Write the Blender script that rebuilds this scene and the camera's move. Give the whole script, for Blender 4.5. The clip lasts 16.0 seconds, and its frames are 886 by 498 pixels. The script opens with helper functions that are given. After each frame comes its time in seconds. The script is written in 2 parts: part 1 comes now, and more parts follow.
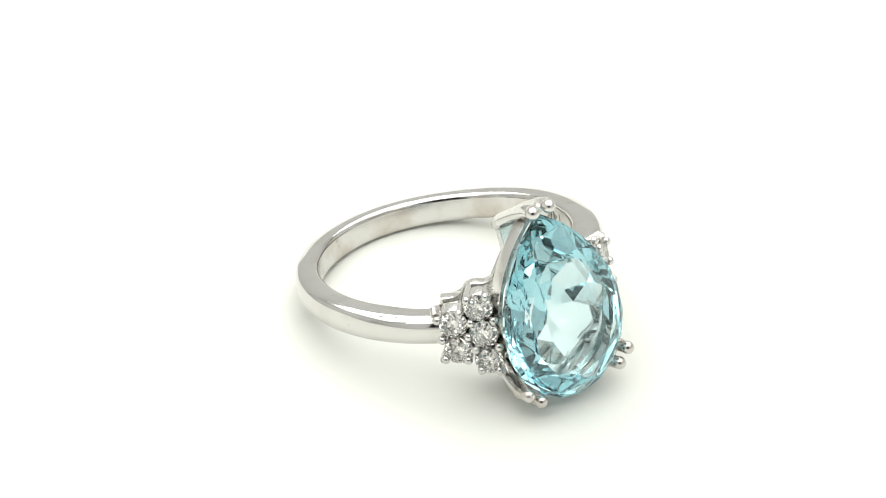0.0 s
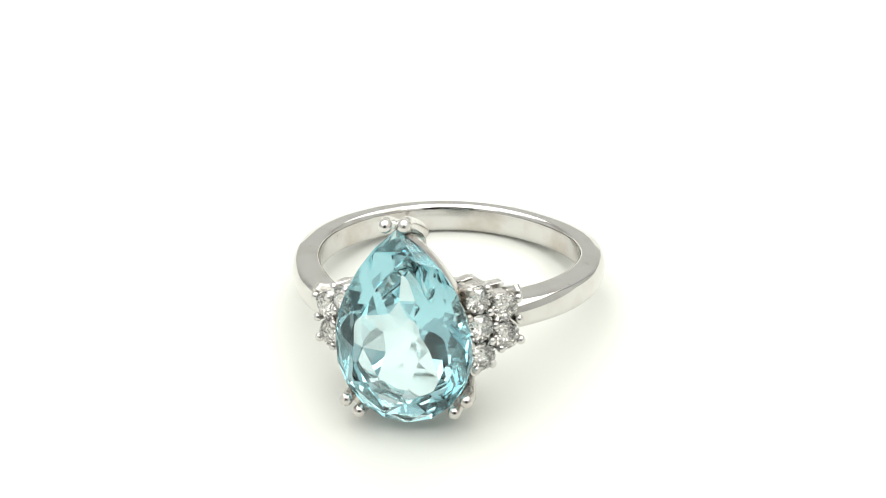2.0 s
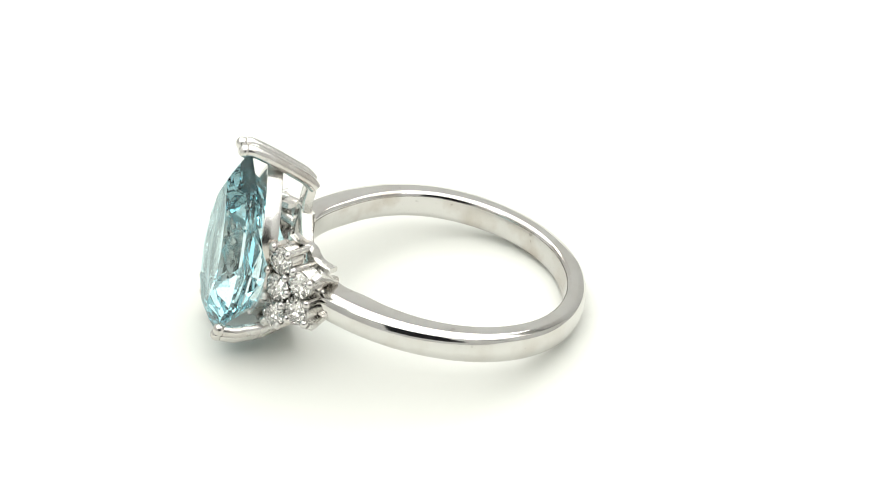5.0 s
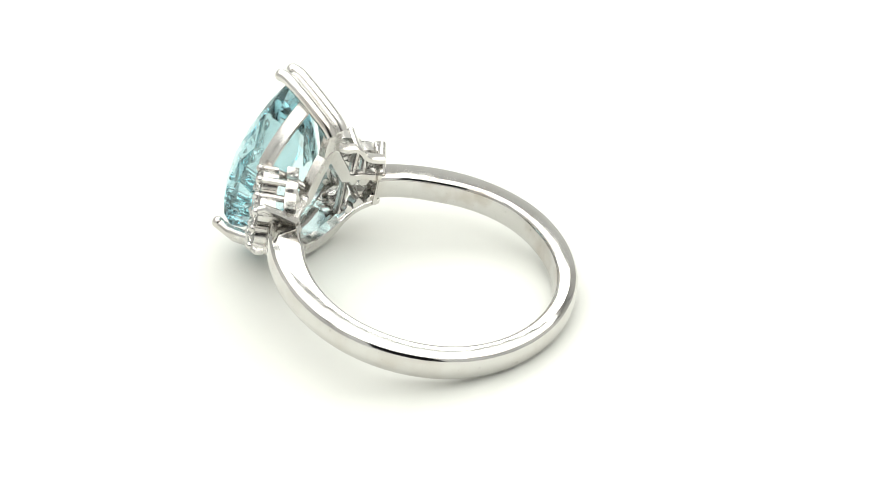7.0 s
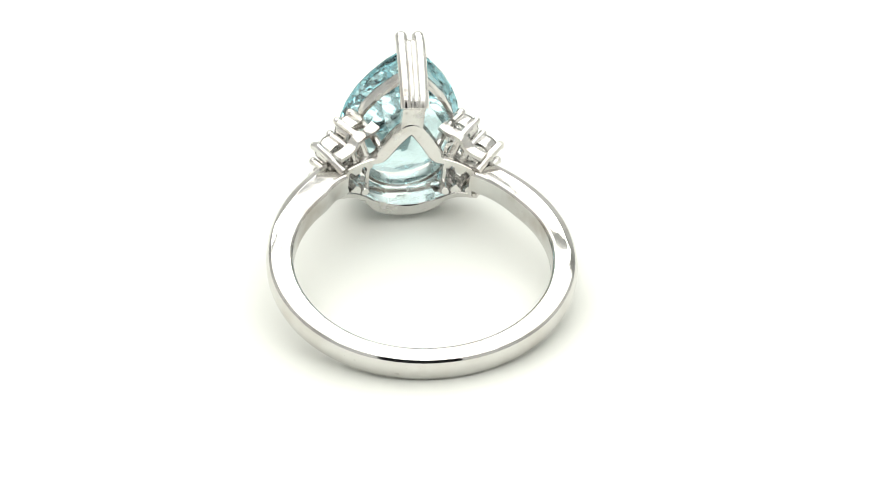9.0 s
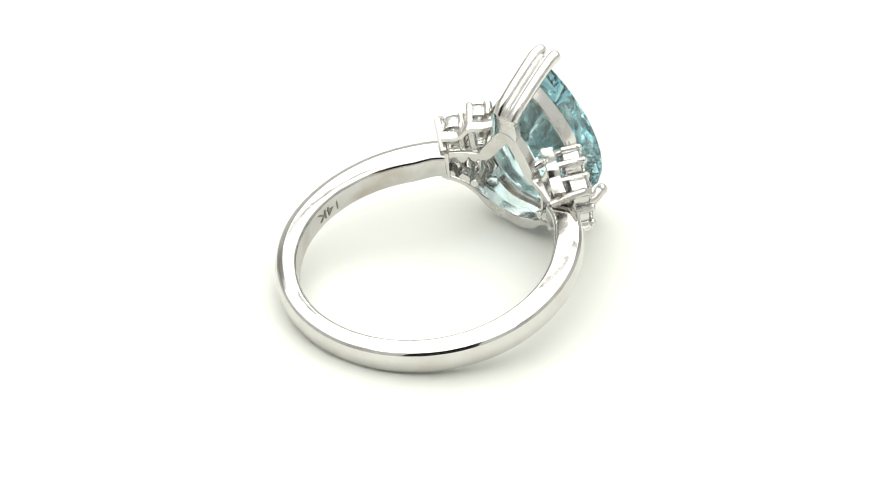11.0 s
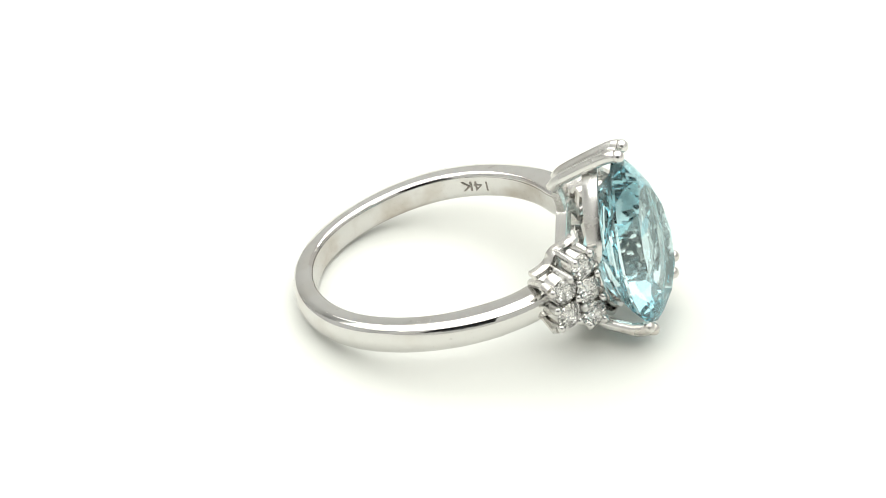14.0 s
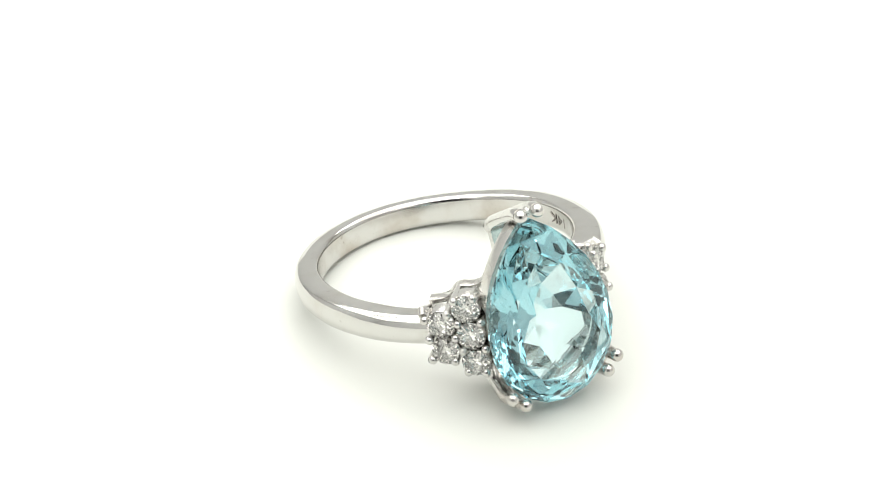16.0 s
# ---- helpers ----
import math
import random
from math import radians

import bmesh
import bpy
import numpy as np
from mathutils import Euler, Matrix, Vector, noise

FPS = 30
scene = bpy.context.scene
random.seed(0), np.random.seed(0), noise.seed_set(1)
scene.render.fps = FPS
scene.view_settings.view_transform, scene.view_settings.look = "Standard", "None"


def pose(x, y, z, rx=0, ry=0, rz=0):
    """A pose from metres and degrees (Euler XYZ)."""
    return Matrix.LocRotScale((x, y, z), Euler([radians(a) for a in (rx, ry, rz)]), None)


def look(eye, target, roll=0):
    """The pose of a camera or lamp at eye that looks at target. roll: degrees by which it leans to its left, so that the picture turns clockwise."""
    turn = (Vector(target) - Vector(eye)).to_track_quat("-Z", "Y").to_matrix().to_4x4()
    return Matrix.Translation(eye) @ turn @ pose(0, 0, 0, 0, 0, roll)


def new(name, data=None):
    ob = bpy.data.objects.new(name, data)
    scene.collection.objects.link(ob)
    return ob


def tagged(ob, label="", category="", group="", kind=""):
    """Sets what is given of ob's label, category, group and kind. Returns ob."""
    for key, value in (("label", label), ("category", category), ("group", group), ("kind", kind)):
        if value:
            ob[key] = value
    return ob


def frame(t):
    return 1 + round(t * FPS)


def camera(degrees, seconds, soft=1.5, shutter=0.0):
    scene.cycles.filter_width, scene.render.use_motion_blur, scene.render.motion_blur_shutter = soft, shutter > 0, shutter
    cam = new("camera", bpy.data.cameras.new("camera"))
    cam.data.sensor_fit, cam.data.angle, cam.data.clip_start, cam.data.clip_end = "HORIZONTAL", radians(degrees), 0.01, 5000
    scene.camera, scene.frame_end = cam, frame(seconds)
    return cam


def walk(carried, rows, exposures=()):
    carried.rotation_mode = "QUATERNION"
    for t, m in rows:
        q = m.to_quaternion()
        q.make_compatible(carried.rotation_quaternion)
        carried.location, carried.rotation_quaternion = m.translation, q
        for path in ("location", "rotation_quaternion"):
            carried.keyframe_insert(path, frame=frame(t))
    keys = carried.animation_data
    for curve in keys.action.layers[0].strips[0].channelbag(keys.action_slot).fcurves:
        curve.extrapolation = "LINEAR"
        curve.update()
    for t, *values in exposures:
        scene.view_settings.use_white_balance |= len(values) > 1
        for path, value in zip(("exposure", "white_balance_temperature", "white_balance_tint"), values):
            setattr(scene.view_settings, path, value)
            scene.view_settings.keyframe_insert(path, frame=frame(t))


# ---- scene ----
cam = camera(21.08, 16.0, soft=0.85)
EYE, AIM = (0.00048, -0.13044, 0.08440), (0.00048, 0.0, 0.0)
walk(cam, [(0.0, look(EYE, AIM, -0.98)), (16.0, look(EYE, AIM, -0.98))], [(0.0, 0.0), (16.0, 0.0)])

MM = 0.001
FLOOR = -0.00379          # height of the table sheet

# ---- light: an unseen photo tent with a lamp panel in its roof ----
world = bpy.data.worlds.new("world")
scene.world = world
world.use_nodes = True
world.node_tree.nodes["Background"].inputs[0].default_value = (0.8, 0.85, 0.9, 1)
world.node_tree.nodes["Background"].inputs[1].default_value = 0.03


def panel_light(name, place, target, sx, sy, watts):
    data = bpy.data.lights.new(name, "AREA")
    data.shape, data.size, data.size_y, data.energy = "RECTANGLE", sx, sy, watts
    data.color = (1.0, 0.997, 0.962)
    ob = new(name, data)
    ob.matrix_world = look(place, target)
    return ob


panel_light("roof_lamp", (0, 0.042, 0.262), (0, 0.042, 0), 0.60, 0.33, 0.94)
panel_light("back_strip_lamp", (0, 0.235, 0.235), (0, 0, 0), 0.40, 0.05, 0.31)
# fill strip added in front, brightens the shadow before the gem
panel_light("front_fill_light", (0, -0.165, 0.25), (0, 0, 0), 0.45, 0.03, 0.25)


# ---- materials ----
def material(name):
    m = bpy.data.materials.new(name)
    m.use_nodes = True
    return m, m.node_tree.nodes, m.node_tree.links, m.node_tree.nodes["Principled BSDF"]


def white_sheet(name, colour, rough):
    m, n, l, b = material(name)
    co = n.new("ShaderNodeTexCoord")
    tex = n.new("ShaderNodeTexNoise")
    tex.inputs["Scale"].default_value = 900
    tex.inputs["Detail"].default_value = 4
    l.new(co.outputs["Object"], tex.inputs["Vector"])
    big = n.new("ShaderNodeTexNoise")
    big.inputs["Scale"].default_value = 14
    l.new(co.outputs["Object"], big.inputs["Vector"])
    ramp = n.new("ShaderNodeMixRGB")
    ramp.inputs[1].default_value = (*[c * 0.98 for c in colour], 1)
    ramp.inputs[2].default_value = (*colour, 1)
    l.new(big.outputs["Fac"], ramp.inputs[0])
    l.new(ramp.outputs[0], b.inputs["Base Color"])
    bump = n.new("ShaderNodeBump")
    bump.inputs["Strength"].default_value = 0.05
    bump.inputs["Distance"].default_value = 0.0001
    l.new(tex.outputs["Fac"], bump.inputs["Height"])
    l.new(bump.outputs[0], b.inputs["Normal"])
    b.inputs["Roughness"].default_value = rough
    return m


def white_gold(name, colour, lo, hi, relief, stain):
    """Polished metal with faint cloudy wear; stain: how much the clouds and pits darken it."""
    m, n, l, b = material(name)
    b.inputs["Metallic"].default_value = 1.0
    co = n.new("ShaderNodeTexCoord")

    def clouds(scale, detail, lo_in, hi_in, lo_out, hi_out):
        tex = n.new("ShaderNodeTexNoise")
        tex.inputs["Scale"].default_value, tex.inputs["Detail"].default_value = scale, detail
        l.new(co.outputs["Object"], tex.inputs["Vector"])
        rng = n.new("ShaderNodeMapRange")
        for key, value in (("From Min", lo_in), ("From Max", hi_in), ("To Min", lo_out), ("To Max", hi_out)):
            rng.inputs[key].default_value = value
        l.new(tex.outputs["Fac"], rng.inputs["Value"])
        return rng.outputs[0]

    l.new(clouds(700, 5, 0.35, 0.7, lo, hi), b.inputs["Roughness"])
    wear = n.new("ShaderNodeMixRGB")
    wear.inputs[1].default_value = (*colour, 1)
    wear.inputs[2].default_value = (colour[0] * (1 - stain * .8), colour[1] * (1 - stain), colour[2] * (1 - stain * 1.2), 1)
    l.new(clouds(380, 4, 0.48, 0.72, 0, 1), wear.inputs[0])
    pits = n.new("ShaderNodeMixRGB")
    pits.inputs[2].default_value = (colour[0] * .45, colour[1] * .42, colour[2] * .4, 1)
    l.new(wear.outputs[0], pits.inputs[1])
    l.new(clouds(1500, 1, 0.75, 0.79, 0, stain * 2), pits.inputs[0])
    l.new(pits.outputs[0], b.inputs["Base Color"])
    bump = n.new("ShaderNodeBump")
    bump.inputs["Strength"].default_value = relief
    bump.inputs["Distance"].default_value = 0.0002
    l.new(clouds(420, 3, 0, 1, 0, 1), bump.inputs["Height"])
    l.new(bump.outputs[0], b.inputs["Normal"])
    return m


def crystal(name, through_colour, inner_colour, ior, straight):
    """Clear stone: light that passes keeps its colour almost, light thrown about inside takes on the stone's."""
    m, n, l, b = material(name)
    n.remove(b)
    out = n["Material Output"]
    refr = n.new("ShaderNodeBsdfRefraction")
    refr.inputs["Color"].default_value = (*through_colour, 1)
    refr.inputs["IOR"].default_value = ior
    refr.inputs["Roughness"].default_value = 0.0
    glos = n.new("ShaderNodeBsdfGlossy")
    glos.inputs["Color"].default_value = (*inner_colour, 1)
    glos.inputs["Roughness"].default_value = 0.0
    fres = n.new("ShaderNodeFresnel")
    fres.inputs["IOR"].default_value = ior
    mix = n.new("ShaderNodeMixShader")
    l.new(fres.outputs[0], mix.inputs[0])
    l.new(refr.outputs[0], mix.inputs[1])
    l.new(glos.outputs[0], mix.inputs[2])
    # a share of light passes unbent, added to lighten dark facets and shadow
    clear = n.new("ShaderNodeBsdfTransparent")
    clear.inputs["Color"].default_value = (*through_colour, 1)
    part_mix = n.new("ShaderNodeMixShader")
    part_mix.inputs[0].default_value = straight
    l.new(mix.outputs[0], part_mix.inputs[1])
    l.new(clear.outputs[0], part_mix.inputs[2])
    l.new(part_mix.outputs[0], out.inputs["Surface"])
    return m


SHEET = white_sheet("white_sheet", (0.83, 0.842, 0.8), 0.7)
# unseen tent cloth, coloured darker than the sheet so the metal mirrors grey
TENT = white_sheet("dimmed_tent_cloth", (0.63, 0.63, 0.63), 0.8)
BACKING = white_sheet("dark_reflection_backing", (0.05, 0.05, 0.055), 0.8)
GOLD = white_gold("polished_white_gold", (0.66, 0.652, 0.63), 0.045, 0.13, 0.07, 0.14)
SATIN = white_gold("cast_white_gold", (0.7, 0.69, 0.667), 0.17, 0.32, 0.12, 0.2)
WORN_DIM = white_gold("worn_dim_white_gold", (0.64, 0.63, 0.61), 0.08, 0.22, 0.2, 0.3)
MARK, _n, _l, _b = material("engraved_mark")
_b.inputs["Base Color"].default_value = (0.3, 0.275, 0.25, 1)
_b.inputs["Metallic"].default_value, _b.inputs["Roughness"].default_value = 1.0, 0.5
AQUA = crystal("pale_blue_gem", (0.852, 0.949, 0.965), (0.745, 0.904, 0.936), 1.56, 0.03)
DIAMOND = crystal("clear_diamond", (0.99, 0.99, 0.985), (0.99, 0.985, 0.975), 2.4, 0.1)


# ---- structure: table sheet and tent ----
def box(bm, x0, y0, z0, x1, y1, z1):
    r = bmesh.ops.create_cube(bm, size=1.0)
    for v in r["verts"]:
        v.co = Vector(((x0 + x1) / 2 + v.co.x * (x1 - x0), (y0 + y1) / 2 + v.co.y * (y1 - y0), (z0 + z1) / 2 + v.co.z * (z1 - z0)))


def structure(name, bm, mat, label):
    me = bpy.data.meshes.new(name)
    bm.normal_update()
    bm.to_mesh(me)
    bm.free()
    me.materials.append(mat)
    return tagged(new(name, me), label, "photo tent" if name != "ground" else "table sheet", kind="structure")


def build_tent():
    bm = bmesh.new()
    box(bm, -0.40, -0.34, FLOOR - 0.004, 0.40, 0.33, FLOOR)
    structure("ground", bm, SHEET, "plain matte white table sheet under the ring")
    for name, b in (("wall_west", (-0.334, -0.24, FLOOR, -0.33, 0.29, 0.27)),
                    ("wall_east", (0.33, -0.24, FLOOR, 0.334, 0.29, 0.27)),
                    ("wall_north", (-0.33, 0.286, FLOOR, 0.33, 0.29, 0.27))):
        bm = bmesh.new()
        box(bm, *b)
        structure(name, bm, TENT, "unseen photo tent side, cloth dimmed for grey reflections")
    bm = bmesh.new()
    box(bm, -0.334, -0.24, 0.27, 0.334, 0.29, 0.274)
    structure("ceiling", bm, TENT, "unseen photo tent roof, cloth dimmed for grey reflections")
    # front side; its opening is added so metal and gem mirror a dark patch
    bm = bmesh.new()
    box(bm, -0.33, -0.194, FLOOR, -0.09, -0.19, 0.27)
    box(bm, 0.09, -0.194, FLOOR, 0.33, -0.19, 0.27)
    box(bm, -0.09, -0.194, FLOOR, 0.09, -0.19, 0.02)
    box(bm, -0.09, -0.194, 0.2, 0.09, -0.19, 0.27)
    structure("wall_south", bm, TENT, "unseen photo tent front with an opening, cloth dimmed")
    # unseen dark sheet behind the opening, added for the dark reflections
    bm = bmesh.new()
    box(bm, -0.40, -0.344, FLOOR, 0.40, -0.34, 0.40)
    structure("dark_backing", bm, BACKING, "unseen dark backing behind the tent opening")


build_tent()

# ---- the ring, in millimetres: x across, the head at -y, z along the finger ----
LIE = Matrix.Translation((0.884, 0.185, -0.969)) @ pose(0, 0, 0, -11.08, -1.92, 31.59)
BAND = Matrix.Translation((0.737, 0.505, -0.916)) @ pose(0, 0, 0, -11.89, -1.84, 31.59)      # the shank
HEAD = pose(0, 0, 0, 0, -3.5, 0)      # the head sits slightly twisted on its shank

ring = tagged(new("gemstone_ring"), "white gold ring with pale blue pear-shaped gem lying on white sheet", "ring")


def part(name, bm, mat, parent, label="", head=True, smooth=True):
    m = LIE @ HEAD if head else BAND
    for v in bm.verts:
        v.co = (m @ v.co) * MM - Vector((0, 0, FLOOR))
    bmesh.ops.recalc_face_normals(bm, faces=bm.faces[:])
    for e in bm.edges:
        if len(e.link_faces) == 2 and e.calc_face_angle(0) > radians(34):
            e.smooth = False
    me = bpy.data.meshes.new(name)
    bm.to_mesh(me)
    bm.free()
    for p in me.polygons:
        p.use_smooth = smooth
    me.materials.append(mat)
    ob = new(name, me)
    ob.parent = parent
    return tagged(ob, label)


def tube(bm, pts, radii, sides=10, flat=1.0, cap=True):
    """A rod along points; radii per point."""
    pts = [Vector(p) for p in pts]
    rings = []
    up = None
    for i, p in enumerate(pts):
        d = (pts[min(i + 1, len(pts) - 1)] - pts[max(i - 1, 0)]).normalized()
        if up is None:
            up = d.orthogonal().normalized()
        up = (up - d * up.dot(d)).normalized()
        side = d.cross(up)
        r = radii[i] if isinstance(radii, (list, tuple)) else radii
        rings.append([bm.verts.new(p + up * math.cos(a) * r + side * math.sin(a) * r * flat)
                      for a in [2 * math.pi * k / sides for k in range(sides)]])
    for a, b in zip(rings, rings[1:]):
        for k in range(sides):
            bm.faces.new((a[k], a[(k + 1) % sides], b[(k + 1) % sides], b[k]))
    if cap:
        bm.faces.new(rings[0][::-1])
        bm.faces.new(rings[-1])


def ball(bm, p, r, sx=12):
    made = bmesh.ops.create_uvsphere(bm, u_segments=sx, v_segments=8, radius=r)
    bmesh.ops.translate(bm, verts=made["verts"], vec=Vector(p))


def strip(bm, line, across, w, t):
    """A rectangular rail along points: w along across[i], t thick sideways, with softened edges."""
    n = len(line)
    prof = [(-.5, -.41), (-.42, -.5), (.42, -.5), (.5, -.41), (.5, .41), (.42, .5), (-.42, .5), (-.5, .41)]
    rings = []
    for i in range(n):
        p = Vector(line[i])
        d = (Vector(line[min(i + 1, n - 1)]) - Vector(line[max(i - 1, 0)])).normalized()
        a = Vector(across[i] if isinstance(across, list) else across)
        a = (a - d * a.dot(d)).normalized()
        s = d.cross(a)
        ti = t[i] if isinstance(t, list) else t
        rings.append([bm.verts.new(p + a * u * w + s * v * ti) for u, v in prof])
    for a, b in zip(rings, rings[1:]):
        for k in range(8):
            bm.faces.new((a[k], a[(k + 1) % 8], b[(k + 1) % 8], b[k]))
    bm.faces.new(rings[0][::-1])
    bm.faces.new(rings[-1])


def spline(pts, steps=5):
    """A smooth line through points."""
    pts = [Vector(p) for p in pts]
    out = []
    for i in range(len(pts) - 1):
        a, b, c, d = pts[max(i - 1, 0)], pts[i], pts[i + 1], pts[min(i + 2, len(pts) - 1)]
        for k in range(steps):
            t = k / steps
            out.append(0.5 * (2 * b + (c - a) * t + (2 * a - 5 * b + 4 * c - d) * t * t + (3 * b - a - 3 * c + d) * t ** 3))
    return out + [pts[-1]]


def smoothstep(x):
    x = min(1, max(0, x))
    return x * x * (3 - 2 * x)


def build_shank():
    bm = bmesh.new()
    rings = []
    N = 150
    a0, a1 = radians(-61), radians(241)
    for i in range(N + 1):
        a = a0 + (a1 - a0) * i / N
        away = min(a - a0, a1 - a) - radians(3)       # angle from the nearer shoulder
        east = a < math.pi / 2
        s = smoothstep(1 - away / radians(70))
        ri = 8.46 - (0.25 if east else 0.04) * s + 0.35 * smoothstep(1 - away / radians(13 if east else 28))
        ro = 9.8 + 0.27 * math.cos(a) ** 2 + 0.78 * min(1, max(0, 1 - away / radians(60))) ** 1.7
        h, hb = 0.98 - 0.05 * s, 0.965 - 0.04 * s
        dip = math.exp(-((a - radians(52)) / radians(34)) ** 2)
        ro -= 0.06 * dip
        lift = (0.136 if east else -0.363) * s - 0.19 * dip      # the shank is slightly bent out of its plane

        def out(z):
            return ro + .12 - (1.8 - math.sqrt(3.24 - z * z))

        half = [(ri, 0.0), (ri, h - .36), (ri + .015, h - .27), (ri + .07, h - .14), (ri + .15, h - .06), (ri + .23, h - .015), (ri + .31, h), (ri + .36, h),
                (ro - .56, h), (ro - .53, h - .004), (ro - .49, h - .018), (ro - .22, h - .08), (ro - .14, h - .125), (ro - .09, h - .19), (out(h - .26), h - .26), (out(h - .3), h - .3)]
        half += [(out((h - .3) * k), (h - .3) * k) for k in (.78, .55, .36, .18, 0.0)]
        prof = half + [(r, -z * hb / h) for r, z in half[-2:0:-1]]
        c, sn = math.cos(a), math.sin(a)
        rings.append([bm.verts.new((r * c, r * sn - 0.14 * max(0, sn), z + lift)) for r, z in prof])
    k = len(rings[0])
    for a, b in zip(rings, rings[1:]):
        for j in range(k):
            bm.faces.new((a[j], a[(j + 1) % k], b[(j + 1) % k], b[j]))
    bm.faces.new(rings[0][::-1])
    bm.faces.new(rings[-1])
    bm.faces.ensure_lookup_table()
    for f in bm.faces:
        c = f.calc_center_median()
        if len(f.verts) == 4 and math.hypot(c.x, c.y) < 8.6:
            f.material_index = 1
    ob = part("shank", bm, GOLD, ring, "polished white gold band", head=False)
    ob.data.materials.append(WORN_DIM)
    return ob


def build_mark(parent):
    cu = bpy.data.curves.new("mark", "FONT")
    cu.body, cu.size = "14K", 1.1
    tmp = new("mark", cu)
    me = tmp.evaluated_get(bpy.context.evaluated_depsgraph_get()).to_mesh()
    bm = bmesh.new()
    bm.from_mesh(me)
    bpy.data.objects.remove(tmp)
    bmesh.ops.subdivide_edges(bm, edges=bm.edges[:], cuts=2)
    for v in bm.verts:
        # turned upside down on the inner face
        a = (v.co.x * 1.25 - 1.25) / 8.65
        r = 8.41
        v.co = Vector((r * math.cos(a), r * math.sin(a), 0.33 - v.co.y * 0.95))
    part("hallmark", bm, MARK, parent, "engraved 14K mark", head=False, smooth=False)


# pear outline: tip at z = 7.5, round end at z = -4.65, widest at z = 0.1
def pear(s):
    """s in 0..1 from the tip round to the tip; returns x, z."""
    side = 1 if s < 0.5 else -1
    q = s * 2 if s < 0.5 else (1 - s) * 2           # 0 tip .. 1 round end
    if q < 0.55:
        u = 1 - q / 0.55
        u = u ** 0.9
        return side * 4.22 * (1 - u * u) ** 0.9, 0.1 + 7.4 * u
    a = (q - 0.55) / 0.45 * math.pi / 2
    return side * 4.22 * math.cos(a), 0.1 - 4.75 * math.sin(a)


def girdle_y(z):
    return -13.5 + 0.08 * (z - 1.5)


def ring_of(bm, n, off, scale, dy, z0=0.9):
    out = []
    for i in range(n):
        x, z = pear(((i + off) / n) % 1.0)
        x, z = x * scale, z0 + (z - z0) * scale
        out.append(bm.verts.new((x, girdle_y(z) + dy, z)))
    return out


def cut_side(bm, girdle, mid, inner, n):
    for i in range(n):
        m0, m1 = mid[i - 1], mid[i]
        bm.faces.new((inner[i], inner[(i + 1) % n], m1))
        bm.faces.new((inner[i], m1, girdle[2 * i]))
        bm.faces.new((inner[i], girdle[2 * i], m0))
        bm.faces.new((m1, girdle[2 * i + 1], girdle[2 * i]))
        bm.faces.new((m1, girdle[(2 * i + 2) % (2 * n)], girdle[2 * i + 1]))


def build_gem():
    bm = bmesh.new()
    n = 10
    rnd = random.Random(5)

    def loose(ring, amount):
        for v in ring:
            v.co += Vector((rnd.uniform(-1, 1), rnd.uniform(-.4, .4), rnd.uniform(-1, 1))) * amount
        return ring

    top = ring_of(bm, 2 * n, 0, 1.0, -0.08)
    low = ring_of(bm, 2 * n, 0, 1.0, 0.10)
    for j in range(2 * n):
        bm.faces.new((top[j], top[(j + 1) % (2 * n)], low[(j + 1) % (2 * n)], low[j]))
    mid = loose(ring_of(bm, n, 0.5, 0.87, -0.6), .05)
    table = ring_of(bm, n, 0, 0.70, -1.08)
    for v in table:
        v.co.y = -13.5 + 0.08 * (v.co.z - 1.5) - 1.08
    cut_side(bm, top, mid, table, n)
    bm.faces.new(table)
    tiers = [loose(ring_of(bm, n, 0.5, 0.92, 0.55, 0.6), .05), loose(ring_of(bm, n, 0, 0.67, 1.8, 0.2), .12), loose(ring_of(bm, n, 0.5, 0.37, 2.95, 0.1), .14), loose(ring_of(bm, n, 0, 0.13, 3.7, 0.1), .08)]
    for i in range(n):
        bm.faces.new((low[2 * i], low[2 * i + 1], tiers[0][i]))
        bm.faces.new((low[2 * i + 1], low[(2 * i + 2) % (2 * n)], tiers[0][i]))
        bm.faces.new((low[2 * i], tiers[0][i], tiers[0][i - 1]))
        for a, b in ((0, 1), (2, 3)):
            A, B = tiers[a], tiers[b]
            bm.faces.new((A[i - 1], A[i], B[i]))
            bm.faces.new((A[i], B[(i + 1) % n], B[i]))
        bm.faces.new((tiers[1][i], tiers[1][(i + 1) % n], tiers[2][i]))
        bm.faces.new((tiers[1][i], tiers[2][i], tiers[2][i - 1]))
    keel = bm.verts.new((0, girdle_y(0.1) + 4.0, 0.1))
    for i in range(n):
        bm.faces.new((tiers[3][i], tiers[3][(i + 1) % n], keel))
    part("gemstone", bm, AQUA, ring, "pale blue faceted pear-shaped gem", smooth=False)


def offset_pear(scale, y_off, n=72, z0=0.9, s0=0.0, s1=1.0):
    pts = []
    for i in range(n + 1):
        x, z = pear(s0 + (s1 - s0) * i / n if i < n or s1 < 1 else 0.0)
        x, z = x * scale, z0 + (z - z0) * scale
        pts.append((x, girdle_y(z) + y_off, z))
    return pts


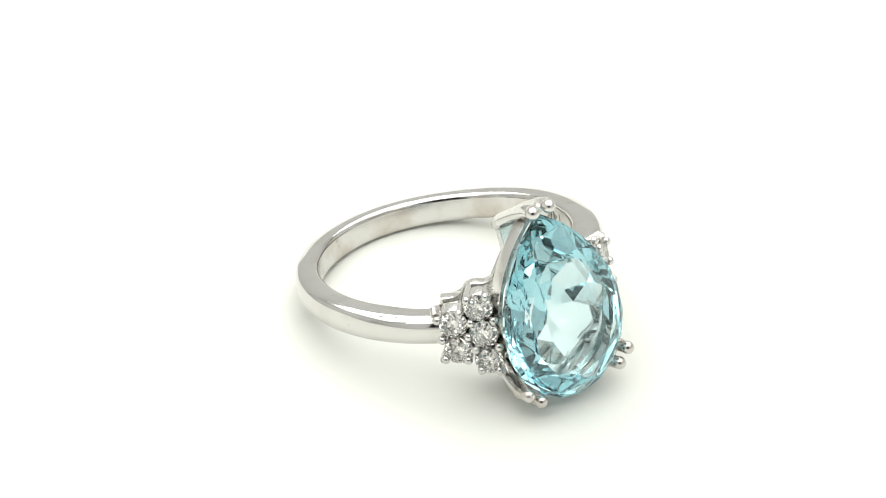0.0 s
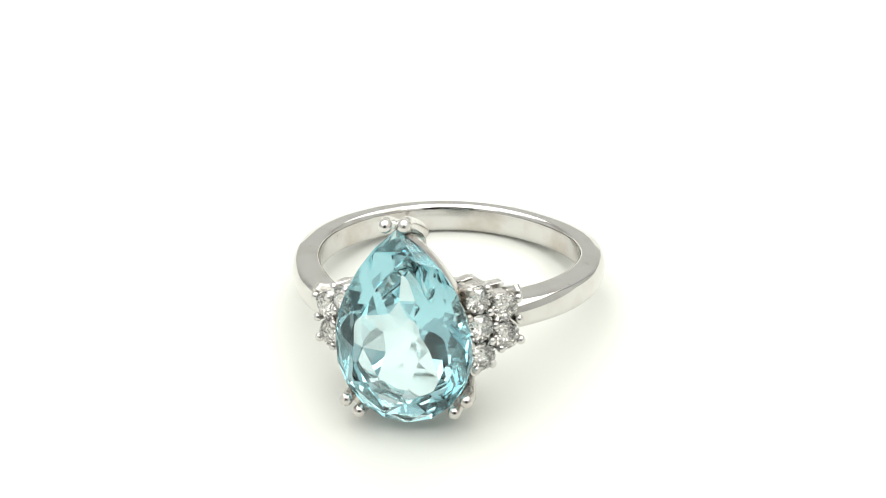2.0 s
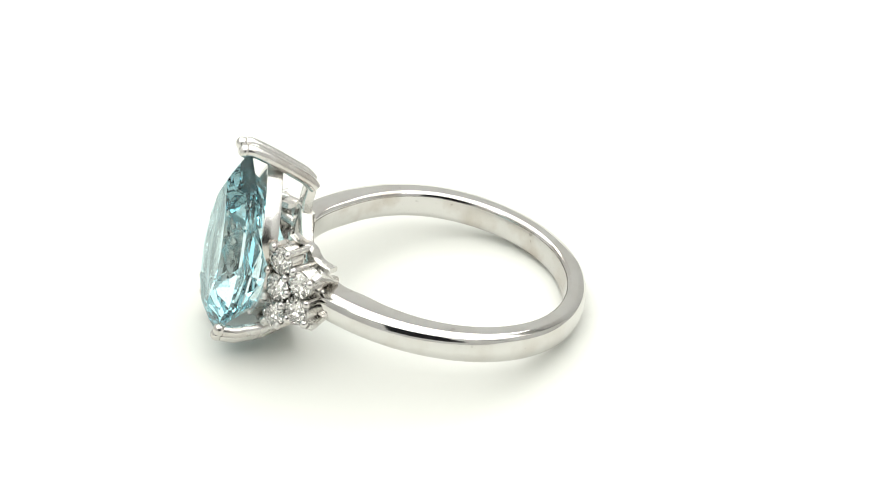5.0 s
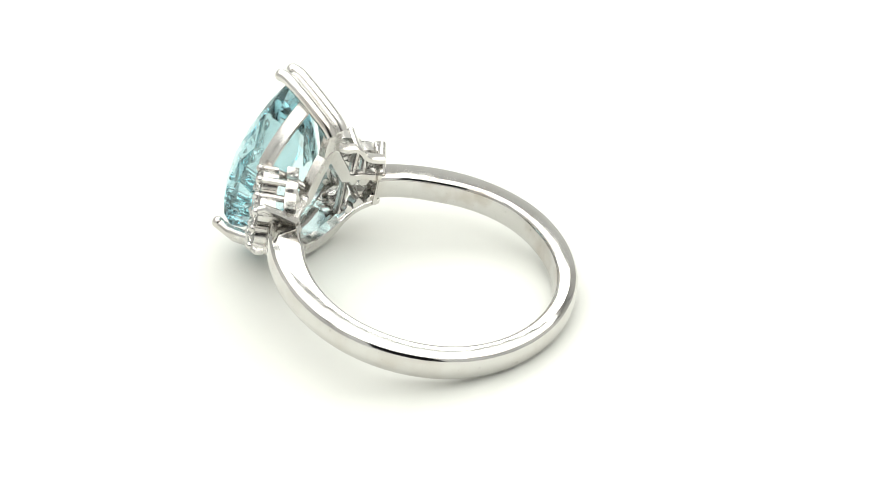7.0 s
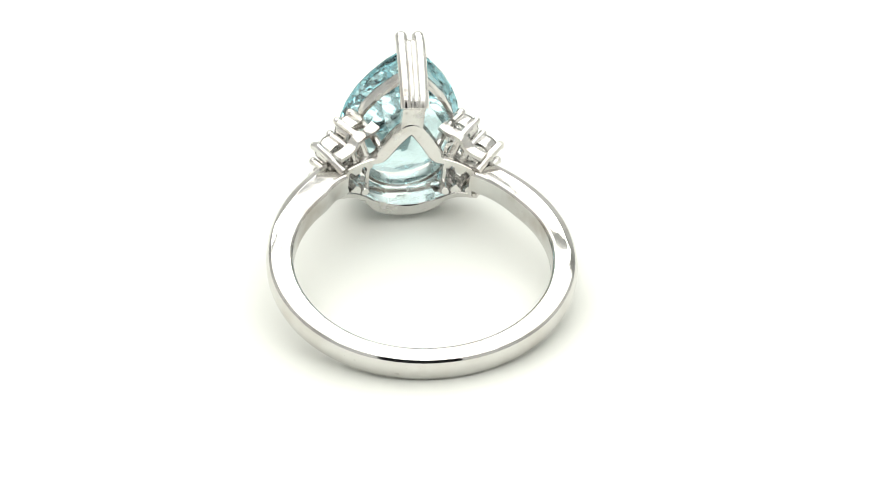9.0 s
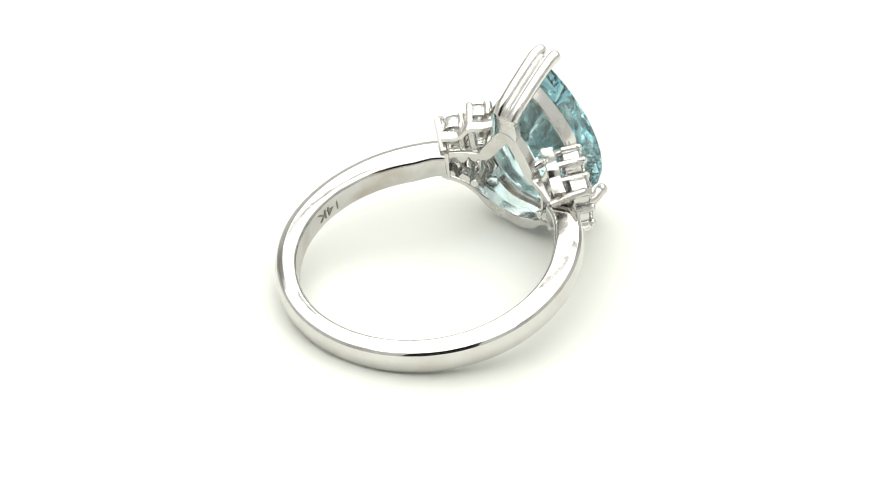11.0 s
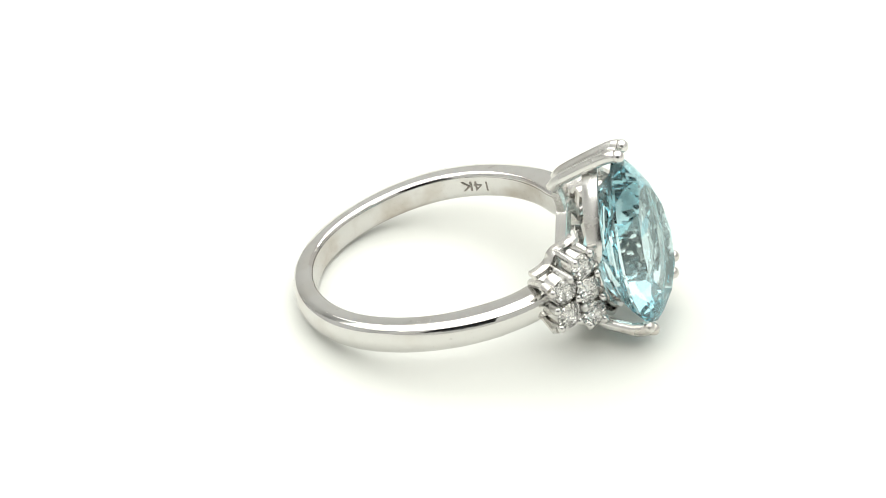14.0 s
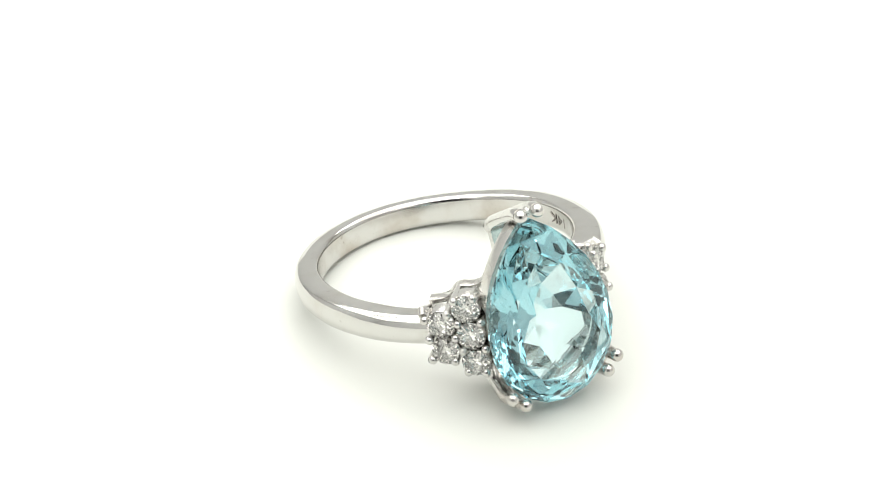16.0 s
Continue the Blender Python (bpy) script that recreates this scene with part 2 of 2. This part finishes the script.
def build_head():
    # broad upper rail under the girdle
    bm = bmesh.new()
    line = []
    for x, y, z in offset_pear(1.0, 0.0):
        low = smoothstep((3.4 - z) / 2.2)
        k = 0.87 - 0.11 * low
        line.append((x * k, girdle_y(z) + 1.68 + 0.75 * low, 0.6 + (z - 0.6) * k))
    strip(bm, line, (0, 1, 0), 1.0, 0.3)
    part("upper_rail", bm, SATIN, ring)
    # foot rails along the finger: a pointed arch above, a scallop below
    def on_finger(x, z, r=9.08):
        return (x, -math.sqrt(r * r - x * x), z)

    def slim(line):
        """The rails grow thinner beside the openings of the shoulders."""
        return [0.95 - 0.5 * smoothstep((abs(p.x) - 1.7) / 0.9) for p in line]

    half = [(4.9, .8), (4.2, .92), (3.2, 1.12), (2.4, 1.2), (1.95, 1.4), (1.4, 2.2), (.75, 3.1), (.3, 3.6), (0, 3.72)]
    line = [on_finger(-x, z) for x, z in half] + [on_finger(x, z) for x, z in half[-2::-1]]
    bm = bmesh.new()
    line = spline(line)
    strip(bm, line, (0, 1, 0), 0.78, slim(line))
    part("arch_rail", bm, SATIN, ring)
    half = [(4.9, -1.0), (4.3, -1.2), (3.4, -1.6), (2.6, -2.25), (1.9, -2.9), (1.1, -3.38), (0, -3.55)]
    line = [on_finger(-x, z) for x, z in half] + [on_finger(x, z) for x, z in half[-2::-1]]
    bm = bmesh.new()
    line = spline(line)
    strip(bm, line, (0, 1, 0), 0.78, slim(line))
    part("bottom_rail", bm, SATIN, ring)
    for sx in (-1, 1):
        bm = bmesh.new()
        strip(bm, spline([on_finger(sx * 2.5, 1.0, 9.5), on_finger(sx * 2.65, -.4, 9.5), on_finger(sx * 2.55, -2.2, 9.5)]), (0, 1, 0), 0.5, 0.26)
        part("jamb", bm, SATIN, ring)
        # foot of the shoulder, level with the inside of the shank, with its scalloped opening
        for x, z, r in ((2.75, .85, .3), (3.62, .72, .42), (4.45, .78, .34), (2.85, -1.55, .3), (3.55, -1.25, .42), (4.4, -.95, .34)):
            p = Vector(on_finger(sx * x, z))
            bm = bmesh.new()
            tube(bm, [p * .965, p * .97, p * 1.06], [r * .86, r, r], 14)
            part("foot_lobe", bm, SATIN, ring)
    # plate from the foot out to the claws of the round end
    bm = bmesh.new()
    line = [(x, -10.35, -3.58 + .5 * (x / 2.4) ** 2 + .35 * abs(x / 2.4) ** 4) for x in [-2.5 + 5 * k / 16 for k in range(17)]]
    strip(bm, line, (0, 1, 0.26), 2.1, 0.3)
    # the darker worn gold stands in for the weak light under the gem
    part("under_plate", bm, WORN_DIM, ring)
    # double claw at the tip: two rods with a fluted web between
    for x in (-0.61, 0.61):
        bm = bmesh.new()
        tube(bm, spline([(x * .92, -8.75, 5.6), (x * .95, -9.3, 6.12), (x * .97, -10.8, 6.92), (x, -12.1, 7.53), (x, -12.9, 7.84), (x * .97, -13.3, 7.88)], 4), .4, 14)
        ball(bm, (x * .95, -13.5, 7.84), 0.43, 16)
        part("claw", bm, SATIN, ring)
    for x in (-0.2, 0.2):
        bm = bmesh.new()
        tube(bm, spline([(x, -8.8, 5.6), (x, -9.3, 6.08), (x, -10.8, 6.87), (x, -12.1, 7.48), (x, -12.8, 7.76), (x, -13.1, 7.7)], 4), .26, 10)
        part("claw_flute", bm, SATIN, ring)
    bm = bmesh.new()
    strip(bm, spline([(0, -9.05, 3.9), (0, -9.05, 4.6), (0, -8.95, 5.5), (0, -9.15, 5.85)], 3), (1, 0, 0), 1.5, 0.62)
    part("claw_root", bm, SATIN, ring)
    # double claws at the round end
    for sx in (-1, 1):
        for bx, bz in ((3.72, -3.1), (2.95, -3.85)):
            bm = bmesh.new()
            tube(bm, [(sx * (bx - .9), -9.6, bz + 0.75), (sx * (bx - .35), -11.4, bz + 0.05), (sx * bx, -13.2, bz - .16), (sx * bx, -14.0, bz - .08)], [.32, .4, .42, .38], 12)
            ball(bm, (sx * bx, -14.2, bz - .02), 0.42, 16)
            part("claw", bm, SATIN, ring)
        bm = bmesh.new()
        strip(bm, spline([(sx * 2.4, -9.5, -2.75), (sx * 2.9, -11.3, -3.2), (sx * 3.3, -13.3, -3.55)], 4), (.66 * sx, 0, .75), 0.95, 0.42)
        part("claw_web", bm, SATIN, ring)
        # posts between the two rails beside the side stones
        for top_z, x, z in ((2.95, 1.75, 1.75), (-2.35, 2.5, -2.4)):
            bm = bmesh.new()
            tube(bm, [side_point(sx, .2, top_z, -.1), (sx * (x + .9), -10.4, (top_z * .55 + z * .45)), (sx * x, -8.9, z)], [.3, .29, .3], 12)
            part("gallery_post", bm, SATIN, ring)


# ---- side stones: five small diamonds in two columns on each shoulder ----
COL = [(0.85, 2.15), (0.85, 0.3), (0.85, -1.55), (2.58, 1.22), (2.58, -0.62)]
BEADS = [(1.5, 1.25), (1.8, 0.3), (1.5, -0.65), (3.45, 0.3), (3.5, 1.68), (3.48, -1.08), (0.25, 2.9), (1.45, 2.8), (0.3, -2.25), (1.4, -2.1), (0.05, 1.22), (0.05, -0.62), (2.05, 1.95), (2.1, -1.3)]


def side_point(sx, u, z, d):
    """u along the shoulder, d inwards from its surface."""
    return Vector((sx * (3.6 + 0.781 * u - 0.625 * d), -11.6 + 0.625 * u + 0.781 * d, z))


def build_side(sx):
    for u, z in COL:
        c = side_point(sx, u, z, 0)
        ax = (side_point(sx, u, z, 1) - c).normalized()
        e1, e2 = Vector((0, 0, 1)), ax.cross(Vector((0, 0, 1)))
        spin = random.random()

        def at(r, k, n, d, off=0.0):
            a = 2 * math.pi * (k + off + spin) / n
            return c + e1 * math.cos(a) * r + e2 * math.sin(a) * r + ax * d

        bm = bmesh.new()
        n = 8
        g = [bm.verts.new(at(.9, k, 2 * n, 0.0)) for k in range(2 * n)]
        md = [bm.verts.new(at(.72, k, n, -0.2, .5)) for k in range(n)]
        tb = [bm.verts.new(at(.5, k, n, -0.28)) for k in range(n)]
        cut_side(bm, g, md, tb, n)
        bm.faces.new(tb)
        pv = [bm.verts.new(at(.38, k, n, .42, .5)) for k in range(n)]
        cu = bm.verts.new(c + ax * .72)
        for k in range(n):
            bm.faces.new((g[2 * k], g[2 * k + 1], pv[k]))
            bm.faces.new((g[2 * k + 1], g[(2 * k + 2) % (2 * n)], pv[k]))
            bm.faces.new((g[2 * k], pv[k], pv[k - 1]))
            bm.faces.new((pv[k], pv[(k + 1) % n], cu))
        part("side_stone", bm, DIAMOND, ring, "small round clear diamond", smooth=False)
        # open seat: a short collar
        bm = bmesh.new()
        prof = [(.935, .2), (.935, 1.15), (.7, 1.15), (.76, .32), (.86, .12), (.91, .12)]
        rings = [[bm.verts.new(c + (e1 * math.cos(2 * math.pi * k / 20) + e2 * math.sin(2 * math.pi * k / 20)) * r + ax * d) for r, d in prof] for k in range(20)]
        for k in range(20):
            a, b = rings[k], rings[(k + 1) % 20]
            for j in range(6):
                bm.faces.new((a[j], a[(j + 1) % 6], b[(j + 1) % 6], b[j]))
        part("stone_seat", bm, SATIN, ring)
    for i, (u, z) in enumerate(BEADS):
        bm = bmesh.new()
        foot = {7: (2.75, .85), 12: (3.62, .72), 9: (2.85, -1.55), 13: (3.55, -1.25)}.get(i)
        if foot:                                       # the outer prongs run down to the foot
            x, fz = foot
            end = Vector((sx * x, -math.sqrt(9.2 ** 2 - x * x), fz))
            tube(bm, [end, side_point(sx, u, z, 2.05), side_point(sx, u, z, 1.0), side_point(sx, u, z, -.08)], [.3, .27, .26, .25], 10)
        else:
            tube(bm, [side_point(sx, u, z, 1.1), side_point(sx, u, z, -.08)], .25, 8)
        ball(bm, side_point(sx, u, z, -.08), .29, 12)
        part("bead_prong", bm, SATIN, ring)
    # scalloped gallery rims behind the stones
    for line in ([(-.1, 3.0), (.35, 2.85), (.8, 2.8), (1.3, 2.85), (1.7, 2.7), (2.0, 2.35), (2.4, 2.12), (2.9, 2.05), (3.45, 2.05)],
                 [(-.1, -2.35), (.4, -2.15), (.85, -2.1), (1.3, -2.15), (1.5, -2.2), (1.8, -1.75), (2.05, -1.45), (2.5, -1.3), (3.0, -1.3), (3.35, -1.2)]):
        bm = bmesh.new()
        strip(bm, spline([side_point(sx, u, z, 2.05) for u, z in line], 4), side_point(sx, 0, 0, 1) - side_point(sx, 0, 0, 0), 0.8, 0.34)
        part("gallery_rim", bm, SATIN, ring)
    # end wall against the shank: two tall bars and a plate between
    for z0, z1, z2 in ((1.15, 1.75, 2.12), (-1.0, -1.15, -1.3)):
        bm = bmesh.new()
        tube(bm, [side_point(sx, 3.3, z0, 2.6), side_point(sx, 3.5, z1, 1.3), side_point(sx, 3.68, z2, .4), side_point(sx, 3.6, z2 * .9, .1)], [.3, .3, .28, .26], 10)
        part("end_bar", bm, SATIN, ring)
    bm = bmesh.new()
    strip(bm, [side_point(sx, 3.15, -1.2, 1.9), side_point(sx, 3.15, 1.2, 1.9)], side_point(sx, 0, 0, 1) - side_point(sx, 0, 0, 0), 2.0, 0.3)
    part("end_wall", bm, SATIN, ring)


shank = build_shank()
build_mark(shank)
build_gem()
build_head()
build_side(1)
build_side(-1)


# ---- the table turns clockwise, with a short halt ----
TURN = [(0.0, 0.0), (0.5, -11.36), (1.0, -22.7), (1.3, -29.4), (1.4, -36.25), (1.7, -36.45), (2.0, -43.05), (2.5, -53.4), (3.0, -65.2), (3.5, -76.6), (4.0, -87.85), (4.2, -92.0),
        (5.25, -117.7), (6.3, -143.3), (6.5, -147.85), (7.0, -159.2), (7.5, -170.6), (8.0, -182.0), (8.5, -193.2), (9.0, -204.4), (9.2, -208.8), (10.25, -233.3), (11.3, -258.0),
        (11.5, -262.5), (12.0, -273.9), (12.5, -285.2), (13.0, -296.4), (13.5, -307.7), (14.0, -319.0), (14.5, -330.33), (15.0, -341.65), (15.5, -352.88), (16.0, -363.95)]


def motions():
    walk(ring, [(t, pose(0, 0, FLOOR, 0, 0, a)) for t, a in TURN])


motions()
